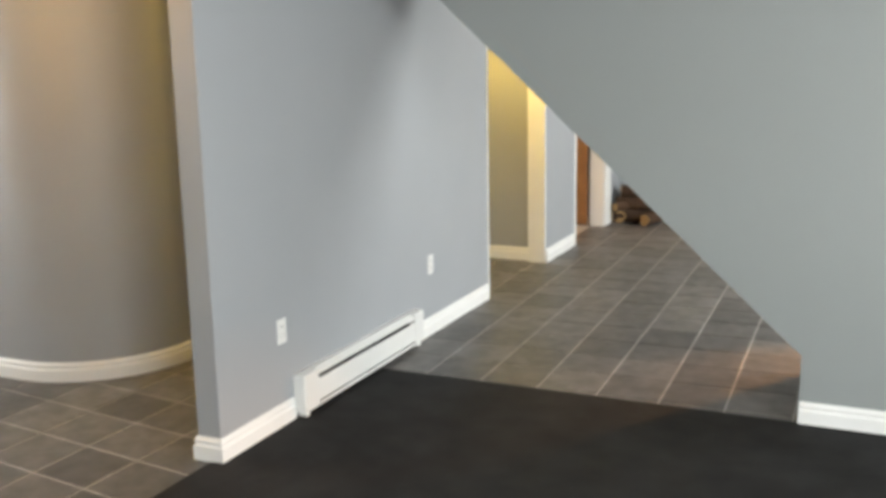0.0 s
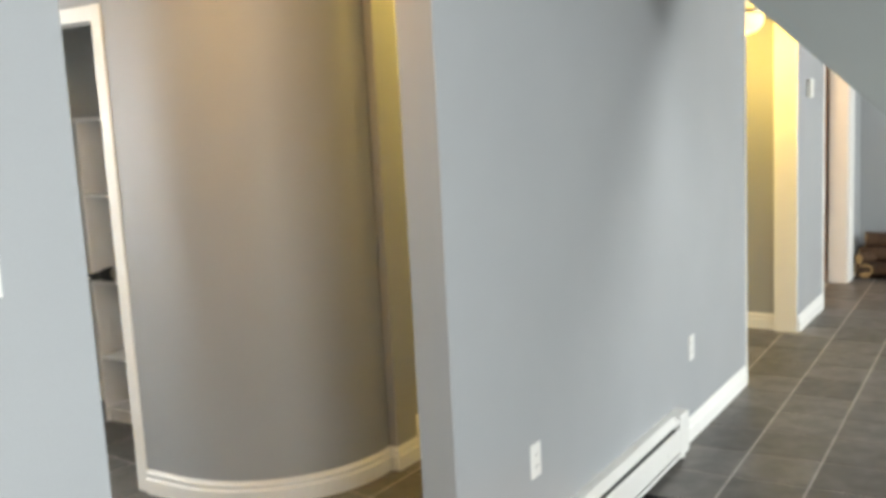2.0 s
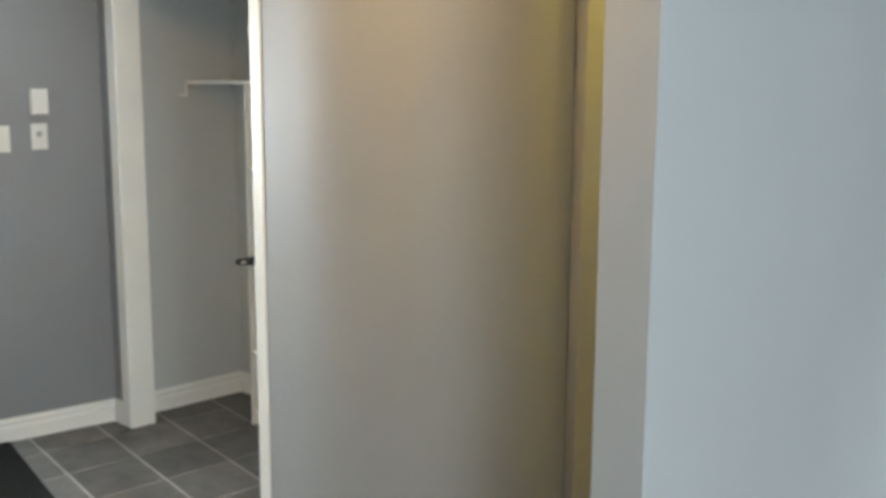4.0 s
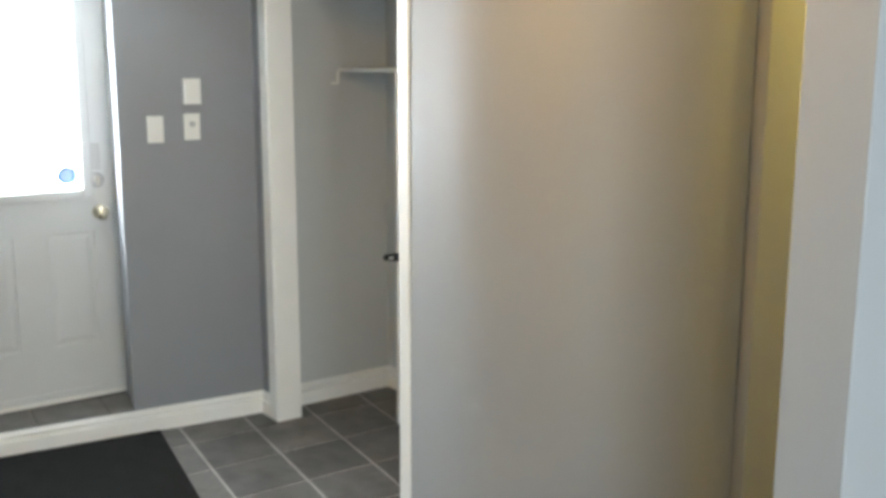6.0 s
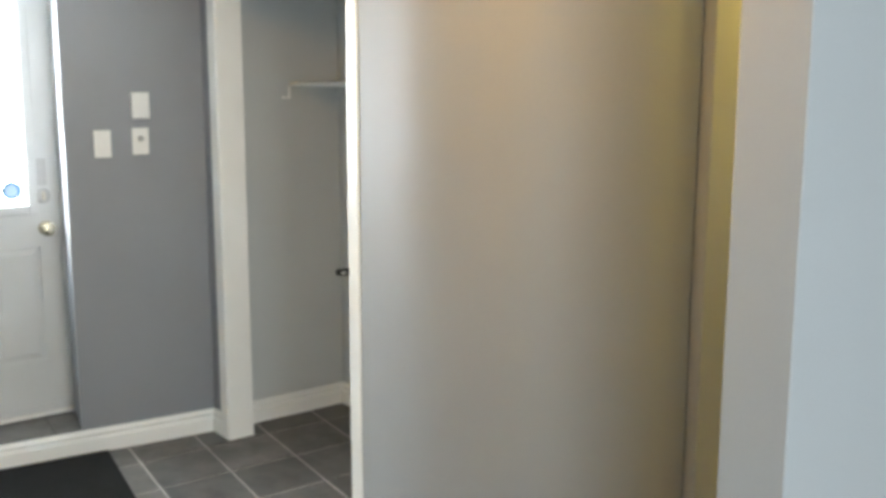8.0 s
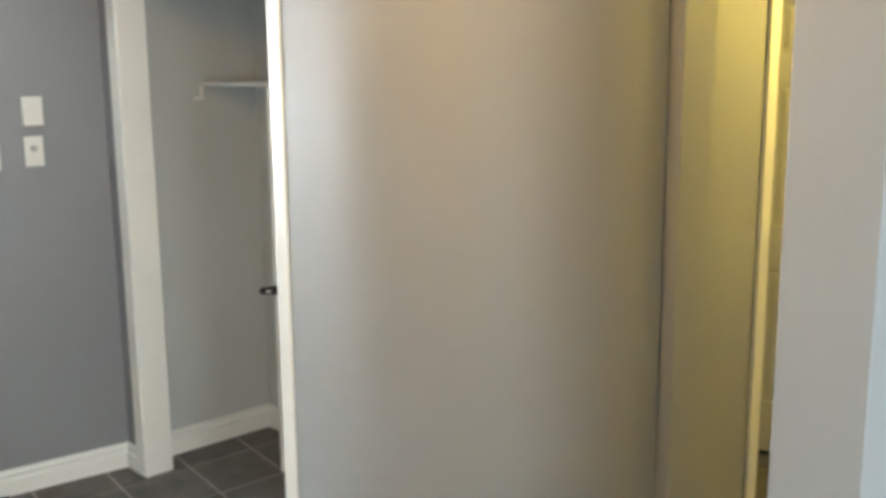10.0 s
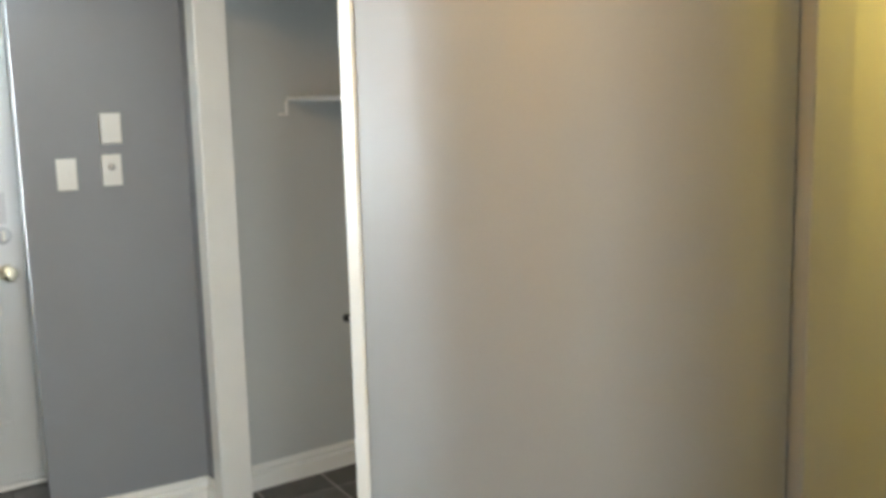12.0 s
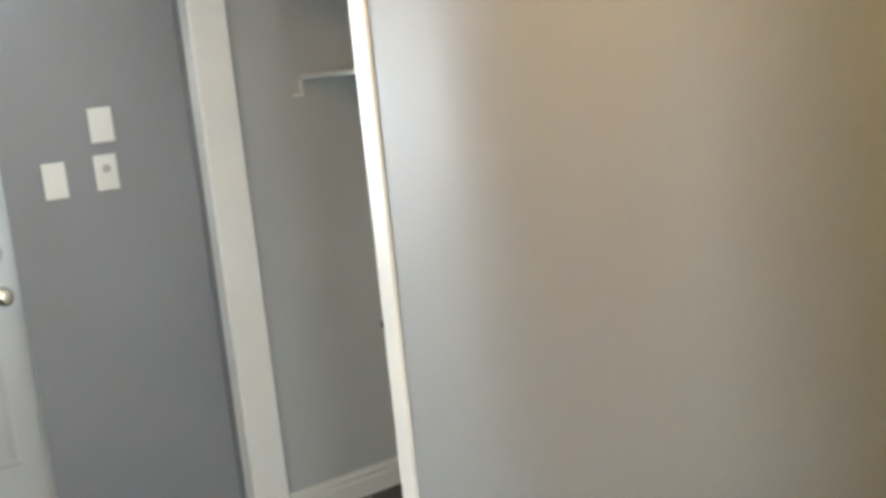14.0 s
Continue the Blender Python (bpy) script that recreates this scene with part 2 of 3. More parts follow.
structure("wall_south_head", box(1.5, 3.3, YSO - 0.1, YSO, 2.05, H), PAINT, "grey painted wall above the rear window")
structure("wall_closet_side", box(-3.9, XF, 0.70, 1.46, 0, H), CLOSET_LIFTED, "grey painted side wall inside the closet, tone lifted for light")
structure("wall_entry", prism([(entry_x(0.075), 0.075), (entry_x(0.70), 0.70), (-3.9, 0.70), (-3.9, 0.16), (-3.80, 0.155)], 0, H), ENTRY_SHADED, "grey painted entry wall with switch plates, tone darkened for shade")
structure("wall_entry_2", prism([(entry_x(-0.74), -0.74), (-3.80, -0.66), (-3.95, -0.66), (-3.95, -1.9), (entry_x(-1.9), -1.9)], 0, H), ENTRY_SHADED, "grey painted entry wall on the hinge side of the door")
structure("wall_above_door", box(-3.9, XF, -0.74, 0.16, 2.125, H), PAINT, "grey painted wall above the entry door")
structure("wall_foyer_south", box(-3.9, -T, -1.9, -1.8, 0, H), PAINT, "grey painted side wall of the foyer")

# rounded closet wall
CX, CY, CR = -1.676, 1.108, 0.608
arc = [(CX + CR * math.sin(a), CY - CR * math.cos(a)) for a in [radians(90 * i / 24) for i in range(25)]]
outer = [(-1.881, CY - CR)] + arc + [(CX + CR, 1.156)]
inner = [(CX + CR - 0.1, 1.156)] + [(CX + (CR - 0.1) * math.sin(a), CY - (CR - 0.1) * math.cos(a)) for a in [radians(90 * i / 24) for i in range(24, -1, -1)]] + [(-1.881, CY - CR + 0.1)]
cw = structure("wall_curved", prism(outer + inner, 0, H), PAINT, "rounded grey closet wall lit by a warm lamp")
for pol in cw.data.polygons:
    pol.use_smooth = abs(pol.normal.z) < 0.5
mod = cw.modifiers.new("edges", "EDGE_SPLIT")
mod.split_angle = radians(25)
# shallow gap added beside the pier so the shaded corner reads as dark
structure("wall_groove_back", box(-1.30, -1.086, 1.12, 1.168, 0, H), PAINT, "grey painted back of a thin gap shaped in to darken the pier corner")
structure("wall_hall_pier", box(-1.30, -1.030, 1.168, 1.325, 0, H, 0.004), PAINT, "grey painted wall pier between rounded wall and hall")
structure("wall_hall_left", box(HX - 0.1, HX, 1.325, 1.955, 0, H), PAINT, "hall wall lit yellow by a lamp")
structure("wall_hall_left_2", box(HX - 0.1, HX, 2.85, 4.25, 0, H), PAINT, "hall wall beyond the open panelled door")
structure("wall_above_hall_door", box(HX - 0.1, HX, 1.955, 2.85, 2.05, H), PAINT, "hall wall above the panelled door")
structure("wall_closet_back", box(XF, HX - 0.1, 1.361, 1.46, 0, H), CLOSET_LIFTED, "grey painted back wall of the closet")
structure("wall_side_room", box(-2.7, -2.6, 1.46, 4.25, 0, H), PAINT, "grey painted wall of the side room")
front = [(-1.881, JY), (-1.881, JY + 0.11), (PX - 0.159, 0.765), (PX - 0.159, 0.66)]
structure("wall_closet_head", prism(front, 2.02, H), PAINT, "grey painted wall above the closet opening")
structure("wall_closet_stub", box(EX - 0.03, PX - 0.016, 0.667, 0.762, 0, 2.02), ENTRY_SHADED, "short grey wall stub beside the closet opening")

# stairs boxed in with drywall
SX, SZ, STOP = 2.177, 0.317, 2.32   # foot of the slope, and its height at the partition
structure("wall_stair_side", slab_y([(SX, 0), (SX, SZ), (0.0, STOP), (0.0, 2.36), (XE, 2.36), (XE, 0)], YS, YS + 0.08), STAIR_DIMMED, "grey drywall side of the boxed stairs with sloping lower edge")
structure("wall_stair_far_side", slab_y([(SX, 0), (SX, SZ), (0.0, STOP), (0.0, 2.36), (XE, 2.36), (XE, 0)], 2.06, 2.14), PAINT, "grey drywall far side of the boxed stairs")
structure("stair_soffit", slab_y([(SX, 0), (SX, SZ), (0.0, STOP), (0.0, 2.36), (0.12, 2.36), (SX + 0.05, SZ + 0.09), (SX + 0.05, 0)], YS + 0.08, 2.06), PAINT, "grey drywall sloping underside of the stairs", "stairs")

# ceilings
structure("ceiling", box(-4.0, XE + 0.1, YSO - 0.1, BY + 0.1, H, H + 0.1), CEIL, "plain white ceiling", "ceiling")
structure("ceiling_bulkhead", box(-3.72, -2.56, -1.8, 0.56, 2.062, H), CEIL, "white boxed bulkhead below the foyer ceiling", "bulkhead")
structure("ceiling_hall_end", box(HX, -0.01, 3.016, 4.19, 2.03, H), CEIL, "lowered white ceiling at the hall end", "ceiling")

# ---- grounds and floors ----
structure("ground", box(-60, 60, -60, 60, -0.4, -0.3), GROUND, "pale outdoor ground", "ground")
structure("floor_foyer", box(-3.95, -0.05, -1.9, BY, -0.1, -0.003), GROUT, "pale grout bed below dark slate tiles", "floor")
structure("floor_tile_room", box(-0.05, XE, YS, BY, -0.1, -0.003), GROUT, "pale grout bed below grey slate tiles", "floor")
structure("floor_carpet", box(-0.045, XE, YSO, YS, -0.1, 0.004), CARPET, "charcoal low pile carpet", "carpet")
structure("floor_landing", prism([(entry_x(0.075) - 0.002, 0.075), (entry_x(-0.74), -0.74), (-3.9, -0.74), (-3.9, 0.158)], -0.003, LAND - 0.006), LANDGROUT, "raised landing in front of the entry door", "landing")
backdrop = structure("backdrop", box(-9.05, -9.0, -5, 6, -0.3, 6), DAYBACK, "bright hazy daylight outside the door", "daylight")

# ---- baseboards, casings, trim ----
BASE = [(0, 0), (0.017, 0), (0.017, 0.064), (0.009, 0.071), (0.008, 0.077), (0.0135, 0.083), (0.013, 0.091), (0.006, 0.099), (0.005, HB), (0, HB)]


def baseboard(path, label="white painted wooden baseboard"):
    return tagged(part("baseboard", sweep(path, BASE), WHITE), label, "baseboard", "baseboards", "structure")



baseboard([(-T, PY1), (-T, 0), (0, 0), (0, 0.552)])
baseboard([(0, 1.845), (0, PY1 - 0.02)])
baseboard([(0, YSO), (0, -1.155), (-T, -1.155), (-T, -1.8)])
baseboard([(0, WY0 + 0.02), (0, WY1 - 0.045)])
baseboard([(0, DY1 + 0.21), (0, BY), (XE, BY)])
baseboard([(HX + 0.0, 4.25), (-0.145, 4.25)])
baseboard([(XE, YS), (SX, YS)][::-1])
baseboard([(-1.879, CY - CR)] + arc + [(CX + CR, 1.167)])
baseboard([(-1.08, 1.168), (-1.030, 1.168), (-1.030, 1.325), (HX, 1.325), (HX, 1.892)])
baseboard([(entry_x(-1.8), -1.8), (entry_x(0.667), 0.667), (PX - 0.078, 0.667)], "white baseboard running on as the landing's riser")
baseboard([(XF, 0.762), (XF, 1.361), (-2.89, 1.361)])


def trim(name, bm, label, category="casing"):
    return tagged(part(name, bm, WHITE), label, category, kind="structure")


# closet opening
trim("trim_closet_casing", box(JX, -1.881, JY - 0.014, JY + 0.004, 0, 2.062, 0.004), "white painted casing of the closet opening")
trim("trim_closet_jamb", box(JX, JX + 0.016, JY + 0.004, JY + 0.12, 0, 2.02, 0.002), "white painted jamb of the closet opening")
trim("trim_closet_post", box(PX - 0.016, PX, 0.652, 0.775, 0, 2.02, 0.003), "wide white painted jamb board of the closet")
trim("trim_closet_casing_2", box(PX - 0.078, PX - 0.002, 0.648, 0.667, 0, 2.062, 0.004), "white painted casing beside the entry wall")
hx0, hx1 = JX + 0.001, PX - 0.002
trim("trim_closet_head_casing", prism([(hx0, JY - 0.012), (hx0, JY + 0.002), (hx1, 0.664), (hx1, 0.650)], 2.0, 2.060), "white painted head casing below the bulkhead")
trim("trim_closet_head_jamb", prism([(hx0 + 0.016, JY + 0.002), (hx0 + 0.016, JY + 0.12), (hx1, 0.778), (hx1, 0.664)], 2.002, 2.019), "white painted head jamb of the closet")
# hall door casing and jambs
trim("trim_hall_door_casing", box(HX, HX + 0.014, 1.893, 1.953, 0, 2.11, 0.003), "white casing of the hall door lit yellow")
trim("trim_hall_door_jamb", box(HX - 0.104, HX + 0.002, 1.955, 1.975, 0, 2.05, 0.002), "white jamb of the hall door")
trim("trim_hall_door_jamb_2", box(HX - 0.104, HX + 0.002, 2.83, 2.85, 0, 2.05, 0.002), "white far jamb of the hall door")
# partition end and hall corner trim
trim("trim_partition_end", box(-T - 0.006, 0.006, PY1 + 0.001, PY1 + 0.016, 0, H, 0.002), "thin white trim on the end of the partition wall", "trim")
trim("trim_hall_corner", box(-0.142, 0.003, WY0 - 0.006, WY0 + 0.012, 0, H, 0.003), "wide white corner trim lit by the hall lamp", "trim")
# far doorway
trim("trim_far_doorway_casing", box(0, 0.008, WY1 - 0.045, WY1, 0, 2.11, 0.002), "white casing of the far doorway")
trim("trim_far_doorway_casing_2", box(0, 0.016, DY1 + 0.002, DY1 + 0.20, 0, 2.11, 0.003), "broad white casing of the far doorway")
trim("trim_far_doorway_jamb", box(-0.134, 0.002, DY1 - 0.018, DY1, 0, 2.05, 0.002), "white jamb of the far doorway")

# ---- windows behind the walker ----
def window(name, m, w, h):
    root = tagged(new(name), "white framed window with clear panes", "window", kind="structure")
    root.matrix_world = m
    t = 0.05
    for a in (-w / 2, w / 2 - t, -t / 2):
        part("window_frame", box(a, a + t, -0.03, 0.03, -h / 2, h / 2, 0.004), WHITE, root)
    for a in (-h / 2, h / 2 - t):
        part("window_frame", box(-w / 2 + t, w / 2 - t, -0.03, 0.03, a, a + t, 0.004), WHITE, root)
    return root


window("window_1", pose(XE + 0.05, -1.4, 1.35, 0, 0, 90), 2.0, 1.3)
window("window_4", pose(XE + 0.05, -3.7, 1.35, 0, 0, 90), 1.6, 1.3)
window("window_3", pose(XE + 0.05, 4.3, 1.45, 0, 0, 90), 2.0, 1.2)
window("window_2", pose(2.4, YSO - 0.05, 1.45), 1.8, 1.2)


# ---- doors ----
def leaf(w, h, t, holes, panels):
    """A door leaf in x and z with openings, and proud panels in sunk fields."""
    xs = sorted({0.0, w, *[v for q in holes + panels for v in q[:2]]})
    zs = sorted({0.0, h, *[v for q in holes + panels for v in q[2:]]})
    bm = bmesh.new()
    for a, b in zip(xs, xs[1:]):
        for c, d in zip(zs, zs[1:]):
            mx, mz = (a + b) / 2, (c + d) / 2
            if any(q[0] < mx < q[1] and q[2] < mz < q[3] for q in holes):
                continue
            sunk = any(q[0] < mx < q[1] and q[2] < mz < q[3] for q in panels)
            k = t / 2 - (0.009 if sunk else 0)
            box(a, b, -k, k, c, d, 0, bm)
    bmesh.ops.remove_doubles(bm, verts=bm.verts, dist=1e-5)
    return bm


def raised(q, t):
    """The raised middle of one door panel."""
    x0, x1, z0, z1 = q
    bm = bmesh.new()
    for s in (-1, 1):
        o = [(x0 + 0.012, z0 + 0.012), (x1 - 0.012, z0 + 0.012), (x1 - 0.012, z1 - 0.012), (x0 + 0.012, z1 - 0.012)]
        i = [(x0 + 0.035, z0 + 0.035), (x1 - 0.035, z0 + 0.035), (x1 - 0.035, z1 - 0.035), (x0 + 0.035, z1 - 0.035)]
        a = [bm.verts.new((x, s * (t / 2 - 0.0088), z)) for x, z in o]
        b = [bm.verts.new((x, s * (t / 2 - 0.002), z)) for x, z in i]
        bm.faces.new(b)
        for k in range(4):
            bm.faces.new((a[k], a[(k + 1) % 4], b[(k + 1) % 4], b[k]))
    return bm


# entry door: half glazed steel door; local x runs towards the lock
DW, DH, DT = 0.765, 1.985, 0.044
entry = tagged(new("door_1"), "closed white steel entry door with large bright window pane", "door", kind="structure")
entry.matrix_world = pose(-3.79, 0.14 - DW, LAND + 0.018, 0, 0, 90)
hole = (0.125, 0.640, 0.935, 1.86)
pans = [(0.105, 0.315, 0.24, 0.76), (0.455, 0.665, 0.24, 0.76)]
part("door_leaf", leaf(DW, DH, DT, [hole], pans), DOORPAINT, entry)
for q in pans:
    part("door_panel", raised(q, DT), DOORPAINT, entry)
for q in ((hole[0] - 0.03, hole[0] + 0.012, hole[2] - 0.03, hole[3] + 0.03), (hole[1] - 0.012, hole[1] + 0.03, hole[2] - 0.03, hole[3] + 0.03), (hole[0] + 0.012, hole[1] - 0.012, hole[2] - 0.03, hole[2] + 0.012), (hole[0] + 0.012, hole[1] - 0.012, hole[3] - 0.012, hole[3] + 0.03)):
    part("glazing_bead", box(q[0], q[1], -DT / 2 - 0.012, DT / 2 + 0.012, q[2], q[3], 0.006), DOORPAINT, entry, "white moulded glazing bead")
pane = part("pane", box(hole[0] + 0.004, hole[1] - 0.004, -0.004, 0.004, hole[2] + 0.004, hole[3] - 0.004), GLASS, entry, "clear glass pane, bright with daylight")
pane.visible_shadow = False
st = part("sticker", moved(turned([(0.0, 0), (0.026, 0), (0.026, 0.0008), (0.0, 0.0008)], 24, "y"), 0.565, -0.0075, 1.012), BLUE, entry, "round pale blue sticker on the glass")
part("sticker_ring", moved(turned([(0.024, 0), (0.041, 0), (0.041, 0.0006), (0.024, 0.0006)], 28, "y"), 0.565, -0.0062, 1.012), PALEBLUE, entry)
knob = part("knob", moved(turned([(0.032, 0.0), (0.032, -0.006), (0.014, -0.012), (0.012, -0.03), (0.026, -0.04), (0.031, -0.052), (0.027, -0.063), (0.012, -0.068), (0, -0.068)], 28, "y"), 0.695, -DT / 2, 0.84), BRASS, entry, "round brass door knob", smooth=True)
bolt = part("deadbolt", moved(turned([(0.034, 0.0), (0.033, -0.010), (0.022, -0.014), (0, -0.014)], 28, "y"), 0.690, -DT / 2, 0.985), PALESTEEL, entry, "brushed metal deadbolt", smooth=True)
part("thumb_turn", box(0.684, 0.696, -DT / 2 - 0.034, -DT / 2 - 0.014, 0.965, 1.005, 0.003), STEEL, entry)
part("guard_plate", box(0.668, 0.712, -DT / 2 - 0.004, -DT / 2, 1.03, 1.15, 0.002), PALESTEEL, entry, "pale lock plate above the deadbolt")
part("weather_strip", box(0.0, DW, -DT / 2 - 0.008, -DT / 2, 0.0, 0.03, 0.003), DOORPAINT, entry)
trim("trim_entry_door_frame", box(-3.845, -3.765, 0.143, 0.156, LAND, 2.12, 0.002), "white frame of the entry door", "door frame")
trim("trim_entry_door_frame_2", box(-3.845, -3.765, -0.655, -0.628, LAND, 2.12, 0.002), "white frame of the entry door", "door frame")
trim("trim_entry_door_head", box(-3.845, -3.765, -0.628, 0.143, 2.112, 2.124, 0.002), "white head of the entry door frame", "door frame")
trim("trim_entry_threshold", box(-3.84, -3.755, -0.628, 0.143, LAND - 0.004, LAND + 0.016, 0.003), "pale threshold below the entry door", "threshold")

# hall door: six panel leaf standing open
hall_door = tagged(new("door_2"), "open white six panel interior door lit yellow", "door", kind="structure")
hall_door.matrix_world = pose(HX - 0.07, 2.80, 0.022, 0, 0, 180 + 20)
six = [(0.105, 0.33, 0.22, 0.80), (0.43, 0.655, 0.22, 0.80), (0.105, 0.33, 0.98, 1.56), (0.43, 0.655, 0.98, 1.56), (0.105, 0.33, 1.67, 1.88), (0.43, 0.655, 1.67, 1.88)]
part("door_leaf", leaf(0.76, 2.0, 0.035, [], six), DOORPAINT, hall_door)
for q in six:
    part("door_panel", raised(q, 0.035), DOORPAINT, hall_door)
for s in (-1, 1):
    part("knob", moved(turned([(0.03, 0.0), (0.012, s * 0.012), (0.012, s * 0.03), (0.029, s * 0.045), (0.02, s * 0.06), (0, s * 0.062)], 24, "y"), 0.70, s * 0.0175, 0.93), BRASS, hall_door, smooth=True)

# far doorway: dark wooden door standing open inside
far_door = tagged(new("door_3"), "dark brown wooden door standing open inside the far doorway", "door", kind="structure")
far_door.matrix_world = pose(-0.15, 5.88, 0.02, 0, 0, 185)
part("door_leaf", leaf(0.78, 2.0, 0.035, [], [(0.1, 0.34, 0.2, 1.85), (0.44, 0.68, 0.2, 1.85)]), WOOD, far_door)
part("knob", moved(turned([(0.03, 0.0), (0.012, 0.012), (0.012, 0.03), (0.029, 0.045), (0, 0.06)], 20, "y"), 0.72, 0.0175, 0.95), BRASS, far_door, smooth=True)


# ---- baseboard heater ----
heater = empty("baseboard_heater", pose(0, 0.556, 0), "white enamelled electric baseboard heater on the partition wall", "heater")
HL, HZ0, HZ1 = 1.285, 0.028, 0.212

part("end_cap", box(0.0, 0.066, 0, 0.13, HZ0, HZ1, 0.005), HEATER, heater)
part("end_cap", box(0.0, 0.066, HL - 0.11, HL, HZ0, HZ1, 0.005), HEATER, heater)
part("back_plate", box(0.0, 0.006, 0.13, HL - 0.11, HZ0, HZ1), HEATER, heater)
part("top_cover", slab_y([(0.006, HZ1), (0.036, HZ1), (0.060, HZ1 - 0.020), (0.060, HZ1 - 0.030), (0.055, HZ1 - 0.030), (0.034, HZ1 - 0.006), (0.006, HZ1 - 0.006)], 0.13, HL - 0.11), HEATER, heater)
part("front_panel", slab_y([(0.056, HZ0 + 0.028), (0.064, HZ0 + 0.028), (0.064, HZ1 - 0.058), (0.058, HZ1 - 0.052), (0.054, HZ1 - 0.056), (0.056, HZ1 - 0.06)], 0.13, HL - 0.11), HEATER, heater)
part("lower_lip", slab_y([(0.006, HZ0), (0.062, HZ0), (0.062, HZ0 + 0.016), (0.058, HZ0 + 0.016), (0.058, HZ0 + 0.005), (0.006, HZ0 + 0.005)], 0.13, HL - 0.11), HEATER, heater)
part("heating_element", box(0.012, 0.050, 0.14, HL - 0.12, HZ0 + 0.04, HZ1 - 0.06), DARK, heater, "dark finned element behind the slot")
for yy in (0.02, HL - 0.06):
    part("foot", box(0.010, 0.056, yy, yy + 0.03, 0.004, HZ0 + 0.002, 0.002), HEATER, heater)
part("screw", moved(turned([(0.0, 0), (0.006, 0), (0.004, 0.004), (0, 0.004)], 10, "x"), 0.066, 0.015, HZ0 + 0.012), STEEL, heater)


# ---- wall plates ----
def plate(name, m, w, h, d, label, category, kind):
    """Local x across the wall, y out of it (towards -y), z up; origin at the centre of its back."""
    root = empty(name, m, label, category)
    part("cover_plate", box(-w / 2, w / 2, -d, 0, -h / 2, h / 2, min(0.003, d / 3)), PLASTIC, root)
    if kind == "outlet":
        for s in (-1, 1):
            sock = part("socket", box(-0.017, 0.017, -d - 0.002, -d, s * 0.020 - 0.014, s * 0.020 + 0.014, 0.001), PLASTIC, root)
            for a in (-0.007, 0.007):
                part("slot", box(a - 0.0012, a + 0.0012, -d - 0.0026, -d - 0.0018, s * 0.020 - 0.004, s * 0.020 + 0.006), DARK, sock)
    if kind == "switch":
        part("toggle", box(-0.005, 0.005, -d - 0.010, -d, -0.011, 0.011, 0.002), PLASTIC, root)
    if kind == "dimmer":
        part("dial", moved(turned([(0.013, 0), (0.012, -0.012), (0.009, -0.015), (0, -0.015)], 20, "y"), 0, -d, 0.012), GREYPLASTIC, root, "grey round dial", smooth=True)
    if kind == "thermostat":
        part("front_cover", box(-w / 2 + 0.004, w / 2 - 0.004, -d - 0.006, -d, -h / 2 + 0.004, h / 2 - 0.004, 0.002), PLASTIC, root)
    for s in (-1, 1):
        if kind != "thermostat":
            part("screw", moved(turned([(0.0028, 0), (0.002, -0.0012), (0, -0.0012)], 10, "y"), 0, -d, s * h * 0.38), PLASTIC, root)
    return root


PW, PH = 0.070, 0.114
ENTRY_TURN = 90 - math.degrees(math.atan(ELEAN))
plate("wall_outlet", pose(0, 0.448 + 0.035, 0.445, 0, 0, 90), PW, PH, 0.006, "white electrical outlet plate above the heater", "outlet", "outlet")
plate("wall_outlet", pose(0, 2.075, 0.428, 0, 0, 90), PW, PH, 0.006, "white electrical outlet plate near the hall", "outlet", "outlet")
plate("light_switch", pose(entry_x(0.227), 0.227, 1.3485, 0, 0, ENTRY_TURN), PW, PH, 0.006, "white single light switch plate by the entry door", "switch", "switch")
plate("dimmer_switch", pose(entry_x(0.385), 0.385, 1.356, 0, 0, ENTRY_TURN), PW, PH, 0.006, "white plate with a small grey dial", "switch", "dimmer")
plate("thermostat", pose(entry_x(0.389), 0.389, 1.508, 0, 0, ENTRY_TURN), 0.074, 0.112, 0.020, "white boxy wall thermostat above the dial plate", "thermostat", "thermostat")
plate("light_switch", pose(0, -1.358, 1.405, 0, 0, 90), PW, PH, 0.006, "white light switch plate at the foyer opening", "switch", "switch")
plate("thermostat", pose(0, 4.50, 1.55, 0, 0, 90), 0.09, 0.12, 0.025, "white wall thermostat between hall and doorway", "thermostat", "thermostat")

# ---- closet fittings ----
closet_shelf = empty("closet_shelf", pose(0, 0, 1.589), "white board shelf fixed across the closet", "shelf")
part("board", box(XF + 0.002, -1.98, 1.093, 1.358, 0, 0.018, 0.002), SHELF, closet_shelf)
part("rod_hook", box(XF + 0.001, XF + 0.012, 1.083, 1.093, -0.058, 0.0, 0.002), SHELF, closet_shelf)
part("rod_hook", box(XF + 0.001, XF + 0.012, 1.052, 1.083, -0.058, -0.047, 0.002), SHELF, closet_shelf)
unit = empty("shelving_unit", pose(0, 0, 0), "white open shelving unit below the closet shelf", "shelving unit")
UX0, UX1, UY0, UY1 = -2.873, -1.99, 1.090, 1.356
part("side_panel", box(UX0, UX0 + 0.018, UY0, UY1, 0, 1.588, 0.002), SHELF, unit)
part("side_panel", box(UX1 - 0.018, UX1, UY0, UY1, 0, 1.588, 0.002), SHELF, unit)
for z in (0.06, 0.345, 0.750, 1.200):
    part("shelf", box(UX0 + 0.018, UX1 - 0.018, UY0 + 0.004, UY1 - 0.008, z, z + 0.018, 0.002), SHELF, unit)
part("back_panel", box(UX0 + 0.018, UX1 - 0.018, UY1 - 0.008, UY1 - 0.002, 0.0, 1.588), SHELF, unit)
